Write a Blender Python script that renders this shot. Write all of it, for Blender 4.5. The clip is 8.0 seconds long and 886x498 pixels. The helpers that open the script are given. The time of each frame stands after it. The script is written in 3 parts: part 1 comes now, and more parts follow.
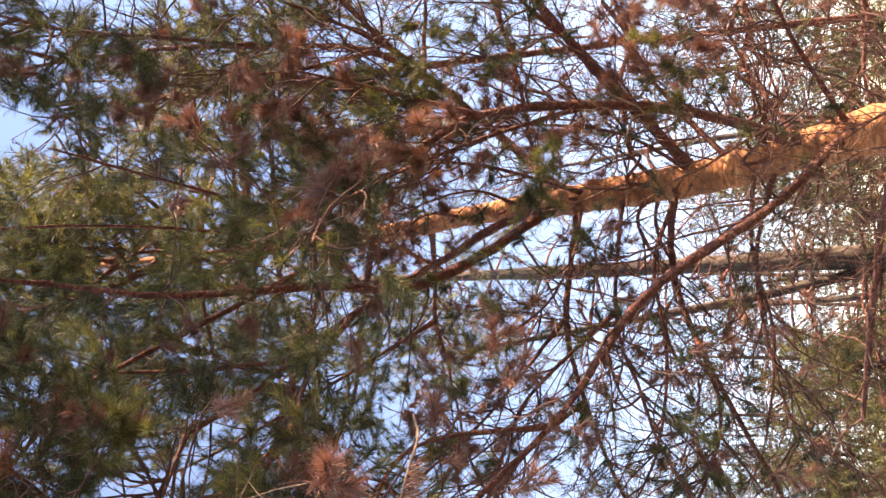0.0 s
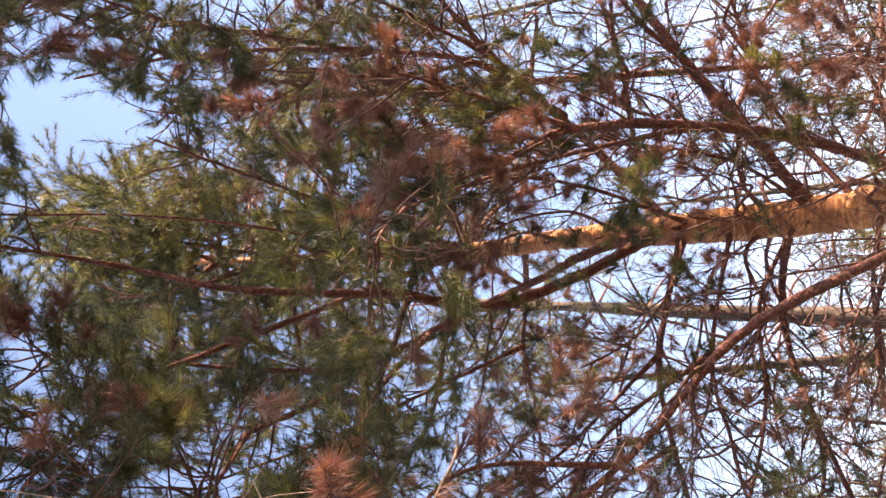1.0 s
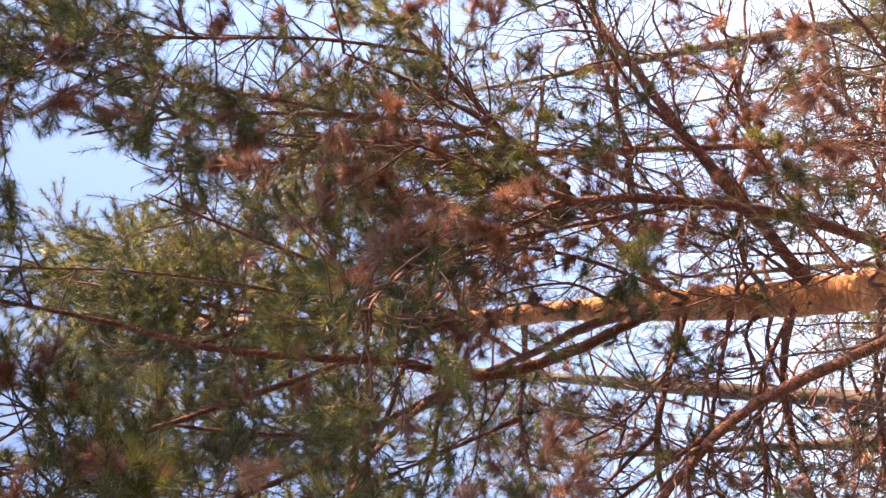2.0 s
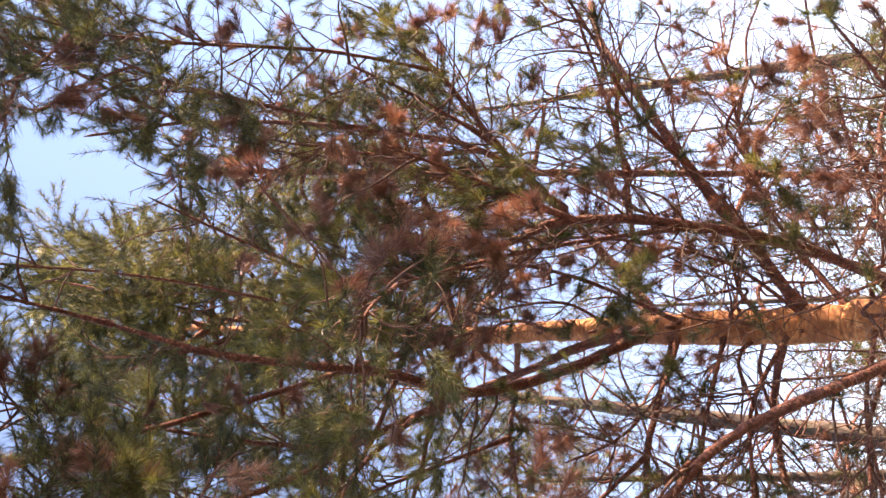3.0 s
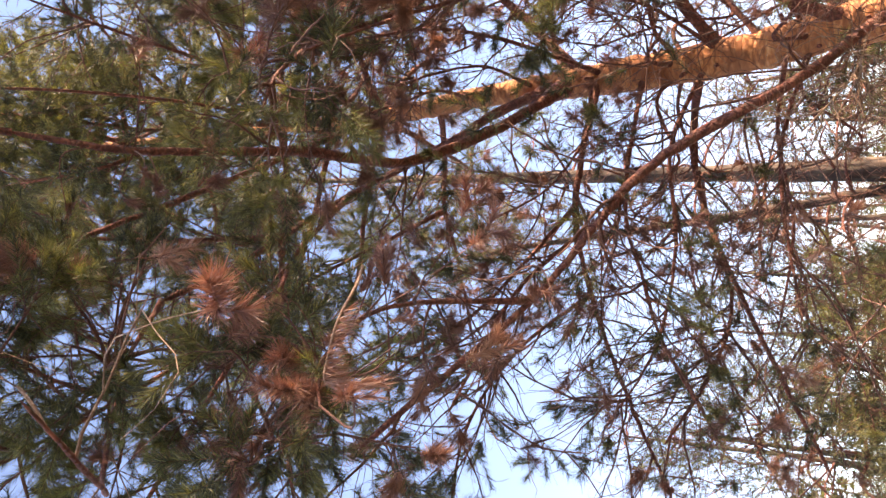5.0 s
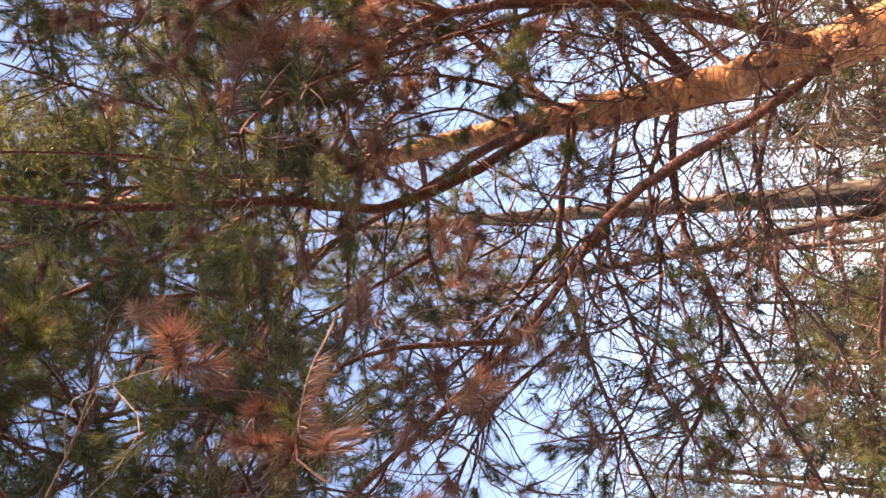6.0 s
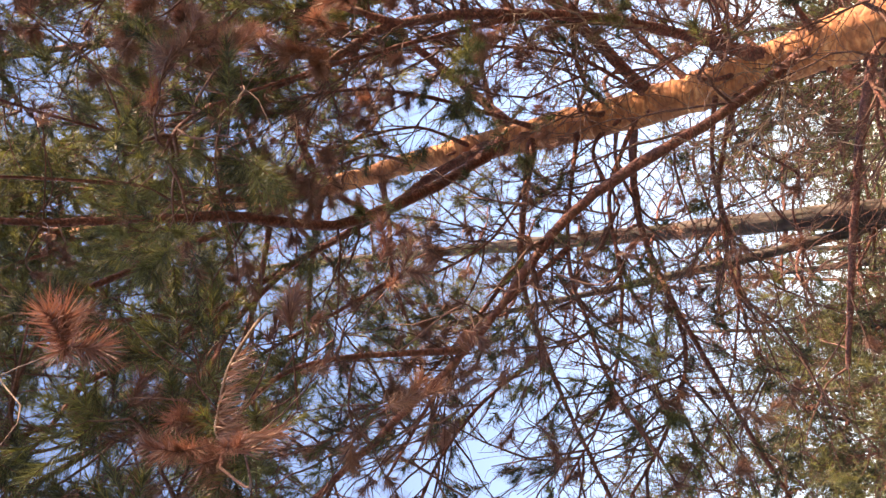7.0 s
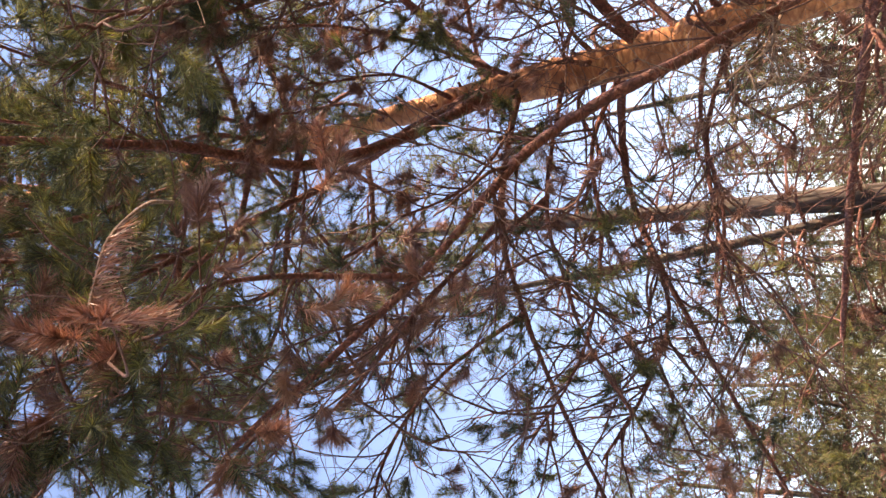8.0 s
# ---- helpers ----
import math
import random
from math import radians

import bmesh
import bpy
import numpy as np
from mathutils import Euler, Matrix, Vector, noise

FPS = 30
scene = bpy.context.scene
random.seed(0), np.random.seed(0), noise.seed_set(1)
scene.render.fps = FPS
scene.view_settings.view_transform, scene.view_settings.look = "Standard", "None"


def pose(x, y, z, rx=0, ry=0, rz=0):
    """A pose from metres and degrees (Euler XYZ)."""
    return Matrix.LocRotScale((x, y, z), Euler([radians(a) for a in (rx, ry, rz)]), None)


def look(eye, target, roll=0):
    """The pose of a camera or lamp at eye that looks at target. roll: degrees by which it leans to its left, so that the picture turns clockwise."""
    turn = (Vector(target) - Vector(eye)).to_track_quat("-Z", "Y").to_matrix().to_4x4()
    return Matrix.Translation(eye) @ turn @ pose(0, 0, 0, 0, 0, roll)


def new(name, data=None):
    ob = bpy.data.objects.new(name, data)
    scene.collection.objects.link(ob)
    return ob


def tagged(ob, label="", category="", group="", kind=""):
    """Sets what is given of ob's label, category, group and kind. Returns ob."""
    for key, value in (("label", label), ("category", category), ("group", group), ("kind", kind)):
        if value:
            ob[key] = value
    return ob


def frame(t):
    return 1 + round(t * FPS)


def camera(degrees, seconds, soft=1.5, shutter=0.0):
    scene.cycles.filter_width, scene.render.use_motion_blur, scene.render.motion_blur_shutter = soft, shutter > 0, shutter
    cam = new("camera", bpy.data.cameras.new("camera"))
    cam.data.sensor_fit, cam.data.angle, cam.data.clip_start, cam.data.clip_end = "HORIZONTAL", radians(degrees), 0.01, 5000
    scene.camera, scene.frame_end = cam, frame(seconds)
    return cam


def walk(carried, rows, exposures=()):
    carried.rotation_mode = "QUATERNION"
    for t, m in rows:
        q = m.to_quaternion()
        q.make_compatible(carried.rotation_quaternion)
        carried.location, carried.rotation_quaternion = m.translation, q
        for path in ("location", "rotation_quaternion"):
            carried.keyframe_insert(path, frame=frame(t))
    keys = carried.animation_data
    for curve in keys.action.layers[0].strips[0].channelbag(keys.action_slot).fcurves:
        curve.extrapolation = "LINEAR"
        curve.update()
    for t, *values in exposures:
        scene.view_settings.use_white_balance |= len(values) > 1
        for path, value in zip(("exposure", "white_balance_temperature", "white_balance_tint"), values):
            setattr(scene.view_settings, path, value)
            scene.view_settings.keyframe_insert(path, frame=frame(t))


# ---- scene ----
cam = camera(56.57, 8.0, soft=1.45)
PATH = [
    (0.0, 0.0000, 0.0000, 1.6000, -173.110, 59.758, 97.961),
    (0.5, -0.0373, 0.1305, 1.5882, -179.600, 57.068, 92.091),
    (1.0, -0.0602, 0.2200, 1.5860, -178.870, 52.311, 88.745),
    (1.5, -0.0746, 0.2483, 1.5816, -177.467, 50.985, 86.521),
    (2.0, -0.0488, 0.2573, 1.5771, -176.932, 52.074, 85.394),
    (2.2, -0.0324, 0.2523, 1.5793, -176.785, 52.789, 83.551),
    (3.3, -0.1102, 0.2481, 1.5741, -179.862, 52.128, 81.067),
    (3.5, -0.1361, 0.2559, 1.5815, 178.308, 51.706, 82.410),
    (3.7, -0.1773, 0.2582, 1.5659, 176.580, 51.911, 85.540),
    (4.0, -0.1939, 0.2773, 1.5702, 173.578, 55.393, 85.988),
    (4.5, -0.2020, 0.2790, 1.5533, 174.552, 56.441, 89.361),
    (4.7, -0.2003, 0.2829, 1.5551, 175.509, 56.796, 91.287),
    (5.8, -0.2118, 0.3453, 1.5377, -176.997, 57.777, 97.987),
    (6.0, -0.2122, 0.3484, 1.5354, -175.219, 57.719, 98.955),
    (6.5, -0.2520, 0.3950, 1.5183, -171.213, 58.081, 100.521),
    (7.0, -0.3277, 0.4677, 1.5083, -170.739, 59.201, 101.012),
    (7.5, -0.4167, 0.5942, 1.4582, -170.162, 60.668, 101.937),
    (7.7, -0.4673, 0.6408, 1.4448, -170.335, 60.590, 101.819),
    (8.0, -0.5619, 0.6984, 1.4722, -173.393, 58.817, 98.283),
]
walk(cam, [(t, pose(*p)) for t, *p in PATH], [(0, 2.17, 7250, 25), (3.5, 2.31, 7350, 27), (8, 2.05, 7200, 25)])

# ---- world and sun ----
SUN_AZIMUTH, SUN_ELEVATION = radians(90), radians(36)   # from +y towards +x
world = bpy.data.worlds.new("sky")
world.use_nodes = True
scene.world = world
sky = world.node_tree.nodes.new("ShaderNodeTexSky")
sky.sky_type, sky.sun_disc = "NISHITA", False
sky.sun_elevation, sky.sun_rotation = SUN_ELEVATION, SUN_AZIMUTH
sky.air_density, sky.dust_density, sky.ozone_density = 1.0, 0.0, 0.9
world.node_tree.nodes["Background"].inputs["Strength"].default_value = 0.12
world.node_tree.links.new(sky.outputs[0], world.node_tree.nodes["Background"].inputs["Color"])
sun = new("sun", bpy.data.lights.new("sun", "SUN"))
sun.data.energy, sun.data.angle, sun.data.color = 5.0, radians(0.6), (1.0, 0.82, 0.56)
towards = Vector((math.sin(SUN_AZIMUTH) * math.cos(SUN_ELEVATION), math.cos(SUN_AZIMUTH) * math.cos(SUN_ELEVATION), math.sin(SUN_ELEVATION)))
sun.matrix_world = look(towards * 60, (0, 0, 0))


# ---- materials ----
def material(name, rough=0.8):
    m = bpy.data.materials.new(name)
    m.use_nodes = True
    shader = m.node_tree.nodes["Principled BSDF"]
    shader.inputs["Roughness"].default_value = rough
    return m, m.node_tree.nodes, m.node_tree.links, shader


def ramp(nodes, links, source, stops):
    r = nodes.new("ShaderNodeValToRGB")
    while len(r.color_ramp.elements) < len(stops):
        r.color_ramp.elements.new(0.5)
    for e, (at, c) in zip(r.color_ramp.elements, stops):
        e.position, e.color = at, (*c, 1)
    links.new(source, r.inputs[0])
    return r.outputs[0]


def noise_node(nodes, links, coords, scale, detail=5.0, stretch=(1, 1, 1)):
    m = nodes.new("ShaderNodeMapping")
    m.inputs["Scale"].default_value = stretch
    links.new(coords, m.inputs[0])
    n = nodes.new("ShaderNodeTexNoise")
    n.inputs["Scale"].default_value, n.inputs["Detail"].default_value = scale, detail
    links.new(m.outputs[0], n.inputs["Vector"])
    return n.outputs["Fac"]


def mix(nodes, links, fac, a, b, how="MIX"):
    m = nodes.new("ShaderNodeMix")
    m.data_type, m.blend_type = "RGBA", how
    if isinstance(fac, float):
        m.inputs[0].default_value = fac
    else:
        links.new(fac, m.inputs[0])
    for socket, v in ((m.inputs[6], a), (m.inputs[7], b)):
        if isinstance(v, tuple):
            socket.default_value = (*v, 1)
        else:
            links.new(v, socket)
    return m.outputs[2]


def bark(name, dark, mid, light, plate, depth, stretch=(1, 1, 0.45), lichen=0.0, seam=0.7, edge=0.22):
    """Bark in flaking plates: cracks from a Voronoi net, colour at two scales, and moss or lichen where wanted."""
    m, nodes, links, shader = material(name, 0.85)
    co = nodes.new("ShaderNodeTexCoord").outputs["Object"]
    mp = nodes.new("ShaderNodeMapping")
    mp.inputs["Scale"].default_value = stretch
    links.new(co, mp.inputs[0])
    v = nodes.new("ShaderNodeTexVoronoi")
    v.feature = "DISTANCE_TO_EDGE"
    v.inputs["Scale"].default_value = plate
    warp = nodes.new("ShaderNodeTexNoise")
    warp.inputs["Scale"].default_value = plate * 0.8
    links.new(mp.outputs[0], warp.inputs["Vector"])
    links.new(mix(nodes, links, 0.09, mp.outputs[0], warp.outputs["Color"]), v.inputs["Vector"])
    crack = ramp(nodes, links, v.outputs["Distance"], [(0.0, (0, 0, 0)), (edge, (1, 1, 1))])
    fine = noise_node(nodes, links, co, plate * 3, 6, stretch)
    broad = noise_node(nodes, links, co, plate * 0.5, 5, stretch)
    tone = ramp(nodes, links, fine, [(0.25, dark), (0.5, mid), (0.75, light)])
    patch = ramp(nodes, links, broad, [(0.42, (0, 0, 0)), (0.56, (0.75, 0.75, 0.75))])
    tone = mix(nodes, links, patch, tone, mix(nodes, links, 0.35, dark, mid))
    tone = mix(nodes, links, crack, mix(nodes, links, seam, tone, tuple(c * 0.6 for c in dark)), tone)
    if lichen:
        spot = ramp(nodes, links, noise_node(nodes, links, co, plate * 0.6, 4), [(0.52, (0, 0, 0)), (0.62, (lichen,) * 3)])
        tone = mix(nodes, links, spot, tone, (0.22, 0.23, 0.12))
    links.new(tone, shader.inputs["Base Color"])
    b = nodes.new("ShaderNodeBump")
    b.inputs["Strength"].default_value, b.inputs["Distance"].default_value = 0.8, depth
    links.new(mix(nodes, links, 0.5, crack, fine), b.inputs["Height"])
    links.new(b.outputs[0], shader.inputs["Normal"])
    return m


def needle(name, young, mid, old, through_tint, part_through):
    """Needles: waxy leaf with some light coming through, colour by noise over the crown and by single needle."""
    m, nodes, links, shader = material(name, 0.5)
    co = nodes.new("ShaderNodeTexCoord").outputs["Object"]
    broad = noise_node(nodes, links, co, 2.6, 3)
    tone = ramp(nodes, links, broad, [(0.3, old), (0.5, mid), (0.68, young)])
    island = nodes.new("ShaderNodeNewGeometry").outputs["Random Per Island"]
    tone = mix(nodes, links, 0.5, tone, ramp(nodes, links, island, [(0.0, old), (0.5, mid), (1.0, young)]))
    links.new(tone, shader.inputs["Base Color"])
    t = nodes.new("ShaderNodeBsdfTranslucent")
    links.new(mix(nodes, links, 1.0, tone, through_tint, "MULTIPLY"), t.inputs[0])
    s = nodes.new("ShaderNodeMixShader")
    s.inputs[0].default_value = part_through
    out = nodes["Material Output"].inputs["Surface"]
    links.new(shader.outputs[0], s.inputs[1])
    links.new(t.outputs[0], s.inputs[2])
    links.new(s.outputs[0], out)
    return m


bark_orange = bark("orange_pine_bark", (0.22, 0.085, 0.05), (0.62, 0.24, 0.092), (0.88, 0.50, 0.24), 13, 0.009, (0.6, 0.6, 1.3), 0.0, 0.4, 0.07)
bark_limb = bark("red_brown_limb_bark", (0.10, 0.034, 0.03), (0.285, 0.096, 0.066), (0.50, 0.235, 0.145), 30, 0.008, (1, 1, 1), 0.10, 0.7)
bark_grey = bark("grey_brown_trunk_bark", (0.045, 0.03, 0.025), (0.11, 0.075, 0.058), (0.22, 0.155, 0.115), 9, 0.02, (1, 1, 0.35), 0.15)
bark_twig = bark("thin_twig_bark", (0.075, 0.032, 0.028), (0.215, 0.092, 0.066), (0.42, 0.22, 0.14), 60, 0.001, (1, 1, 1), 0.10)
bark_bleached = bark("bleached_dead_wood", (0.19, 0.11, 0.075), (0.38, 0.24, 0.16), (0.58, 0.42, 0.29), 50, 0.001, (1, 1, 1))
green = needle("green_pine_needles", (0.31, 0.305, 0.13), (0.050, 0.058, 0.038), (0.014, 0.021, 0.021), (1.5, 1.4, 0.6), 0.38)
brown = needle("dead_brown_needles", (0.52, 0.30, 0.19), (0.26, 0.125, 0.092), (0.12, 0.056, 0.048), (1.1, 0.85, 0.75), 0.25)


def forest_floor():
    m, nodes, links, shader = material("needle_litter_and_grass", 0.95)
    co = nodes.new("ShaderNodeTexCoord").outputs["Object"]
    litter = ramp(nodes, links, noise_node(nodes, links, co, 9, 8), [(0.3, (0.03, 0.02, 0.013)), (0.6, (0.09, 0.055, 0.03)), (0.8, (0.15, 0.10, 0.055))])
    grass = ramp(nodes, links, noise_node(nodes, links, co, 14, 6), [(0.3, (0.02, 0.03, 0.012)), (0.7, (0.07, 0.08, 0.03))])
    patch = ramp(nodes, links, noise_node(nodes, links, co, 0.35, 4), [(0.42, (0, 0, 0)), (0.58, (1, 1, 1))])
    links.new(mix(nodes, links, patch, litter, grass), shader.inputs["Base Color"])
    b = nodes.new("ShaderNodeBump")
    b.inputs["Distance"].default_value = 0.05
    links.new(noise_node(nodes, links, co, 25, 6), b.inputs["Height"])
    links.new(b.outputs[0], shader.inputs["Normal"])
    return m


floor_material = forest_floor()


# ---- mesh makers ----
rng = np.random.default_rng(7)


def unit(v):
    return v / np.maximum(np.linalg.norm(v, axis=-1, keepdims=True), 1e-9)


def across(d):
    """Two directions square to each d."""
    side = unit(np.cross(d, np.where(np.abs(d[..., 2:3]) < 0.9, (0.0, 0.0, 1.0), (1.0, 0.0, 0.0))))
    return side, np.cross(d, side)


class Shape:
    """Vertices and faces gathered into one mesh."""

    def __init__(self):
        self.verts, self.faces, self.count = [], [], 0

    def add(self, verts, faces):
        self.verts.append(verts.reshape(-1, 3))
        self.faces.append(faces + self.count)
        self.count += len(self.verts[-1])

    def tubes(self, paths, radii, sides, rough=0.0):
        """Round stems along paths (n, k, 3) with radii (n, k)."""
        n, k = radii.shape
        if n == 0:
            return
        tangent = unit(np.gradient(paths, axis=1)) if k > 2 else unit(np.repeat(paths[:, 1:] - paths[:, :1], 2, axis=1))
        a, b = across(tangent)
        turn = np.linspace(0, 2 * np.pi, sides, endpoint=False)
        r = radii[..., None, None] * (1 + rough * rng.standard_normal((n, k, sides, 1)))
        ring = paths[:, :, None] + r * (a[:, :, None] * np.cos(turn)[:, None] + b[:, :, None] * np.sin(turn)[:, None])
        i, j, s = np.meshgrid(np.arange(n), np.arange(k - 1), np.arange(sides), indexing="ij")
        at = lambda jj, ss: (i * k + jj) * sides + ss % sides
        self.add(ring, np.stack([at(j, s), at(j, s + 1), at(j + 1, s + 1), at(j + 1, s)], -1).reshape(-1, 4))

    def needles(self, base, way, length, each, long=0.052, wide=0.0032, spread=0.75):
        """Needles round shoots that start at base and run along way."""
        n = len(base)
        if n == 0:
            return
        along = rng.random((n, each)) ** 0.7
        a, b = across(way)
        turn = rng.random((n, each)) * 2 * np.pi
        out = a[:, None] * np.cos(turn)[..., None] + b[:, None] * np.sin(turn)[..., None]
        lean = spread * (0.5 + 0.9 * rng.random((n, each, 1))) * (1.3 - 0.7 * along[..., None])
        d = unit(way[:, None] + out * lean + 0.10 * rng.standard_normal((n, each, 3)))
        foot = base[:, None] + way[:, None] * (along * length[:, None])[..., None]
        tip = foot + d * (long * (0.75 + 0.4 * rng.random((n, each, 1))))
        flat = unit(np.cross(d, rng.standard_normal((n, each, 3)))) * wide / 2
        verts = np.stack([foot - flat, foot + flat, tip], 2)
        self.add(verts, np.arange(n * each * 3).reshape(-1, 3))

    def make(self, name, mat, parent=None, label="", kind="", smooth=True):
        if not self.count:
            return None
        verts, faces = np.concatenate(self.verts), np.concatenate(self.faces)
        me = bpy.data.meshes.new(name)
        me.vertices.add(len(verts))
        me.vertices.foreach_set("co", verts.astype(np.float32).ravel())
        me.loops.add(faces.size)
        me.loops.foreach_set("vertex_index", faces.astype(np.int32).ravel())
        me.polygons.add(len(faces))
        me.polygons.foreach_set("loop_start", np.arange(0, faces.size, faces.shape[1], dtype=np.int32))
        me.polygons.foreach_set("use_smooth", np.full(len(faces), smooth))
        me.update(calc_edges=True)
        me.materials.append(mat)
        ob = new(name, me)
        ob.parent = parent
        return tagged(ob, label, kind=kind)


def spline(points, n):
    """A smooth line of n points through the given ones."""
    p = np.array(points, float)
    p = np.vstack([2 * p[0] - p[1], p, 2 * p[-1] - p[-2]])
    out = []
    for u in np.linspace(0, len(points) - 1 - 1e-6, n):
        i, s = int(u), u - int(u)
        a, b, c, d = p[i:i + 4]
        out.append(0.5 * (2 * b + (c - a) * s + (2 * a - 5 * b + 4 * c - d) * s ** 2 + (3 * b - a - 3 * c + d) * s ** 3))
    return np.array(out)


def grow(start, way, length, bend=0.25, lift=0.0, k=7):
    """Wandering stems (n, k, 3) from start along way; lift turns them up or, below nought, down."""
    n = len(start)
    d, p, out = unit(way), start.copy(), [start]
    step = (length / (k - 1))[:, None]
    drift = rng.standard_normal((n, 3)) * bend * 0.22
    for _ in range(k - 1):
        d = unit(d + drift + bend * rng.standard_normal((n, 3)) + np.array([0, 0, lift]))
        p = p + d * step
        out.append(p)
    return np.stack(out, 1)


def sprout(paths, each, low=0.15, high=1.0, angle=0.9, up=0.0):
    """Starting points and ways of side shoots along the paths."""
    n, k, _ = paths.shape
    s = (low + (high - low) * rng.random((n, each))) * (k - 1.001)
    i = s.astype(int)
    f = (s - i)[..., None]
    row = np.arange(n)[:, None]
    a, b = paths[row, i], paths[row, i + 1]
    t = unit(b - a)
    x, y = across(t)
    turn = rng.random((n, each, 1)) * 2 * np.pi
    d = unit(t + angle * (x * np.cos(turn) + y * np.sin(turn)) * (0.7 + 0.6 * rng.random((n, each, 1))) + np.array([0, 0, up]))
    return (a + (b - a) * f).reshape(-1, 3), d.reshape(-1, 3)


GAPS = (((0.16, 3.95, 6.9), np.array(towards), 0.55, 14.0, 0.85),
        ((0.16, 3.95, 6.9), unit(np.array((-0.19, -3.65, -5.2))), 0.75, 4.6, 0.36),
        ((0.30, 1.28, 3.54), unit(np.array((0.164, 0.459, 0.873))), -1.0, 7.0, 0.22),
        ((-2.4, 9.0, 2.3), np.array(towards), 1.9, 14.0, 1.3))


def clear(points):
    """Which points keep out of the room where one walks under the trees."""
    x, y, z = points[..., 0], points[..., 1], points[..., 2]
    near = np.sqrt((x + 0.25) ** 2 + (y - 0.3) ** 2 + (z - 1.6) ** 2)
    return (near > 1.15) & ~((y < 1.2) & (z < 2.3) & (np.abs(x) < 1.5)) & airy(points)


def airy(points):
    """Which points keep out of the gaps in the crowns, where the sky or the sun comes through."""
    ok = np.ones(points.shape[:-1], bool)
    for start, way, first, last, r in GAPS:
        q = points - np.array(start)
        s = q @ way
        ok &= ~((s > first) & (s < last) & (np.linalg.norm(q - s[..., None] * way, axis=-1) < r))
    return ok


def kept(paths):
    return clear(paths).all(axis=1)


def limb(tree, points, r0, r1, mat=None, name="limb", label="", n=None, rough=0.05, sides=9, power=0.85):
    """One limb as a tapering stem with uneven bark; returns its object, line and radii."""
    n = n or 8 * len(points)
    line = spline(points, n)
    line[1:-1] += rng.standard_normal((n - 2, 3)) * min(r0 * 0.07, 0.002)
    s = np.linspace(0, 1, n)
    radii = r0 + (r1 - r0) * s ** power
    radii = radii * (1 + 0.06 * np.sin(s * 23 + rng.random() * 6) + 0.04 * rng.standard_normal(n))
    radii[-1] = r1 * 0.4
    if name == "limb":
        along = np.concatenate([[0], np.cumsum(np.linalg.norm(np.diff(line, axis=0), axis=1))])
        radii = radii * (1 + 0.6 * np.exp(-(along / 0.13) ** 2))   # collar where it leaves its stem
    shape = Shape()
    shape.tubes(line[None], radii[None], sides, rough)
    return shape.make(name, mat or bark_limb, tree, label), line, radii


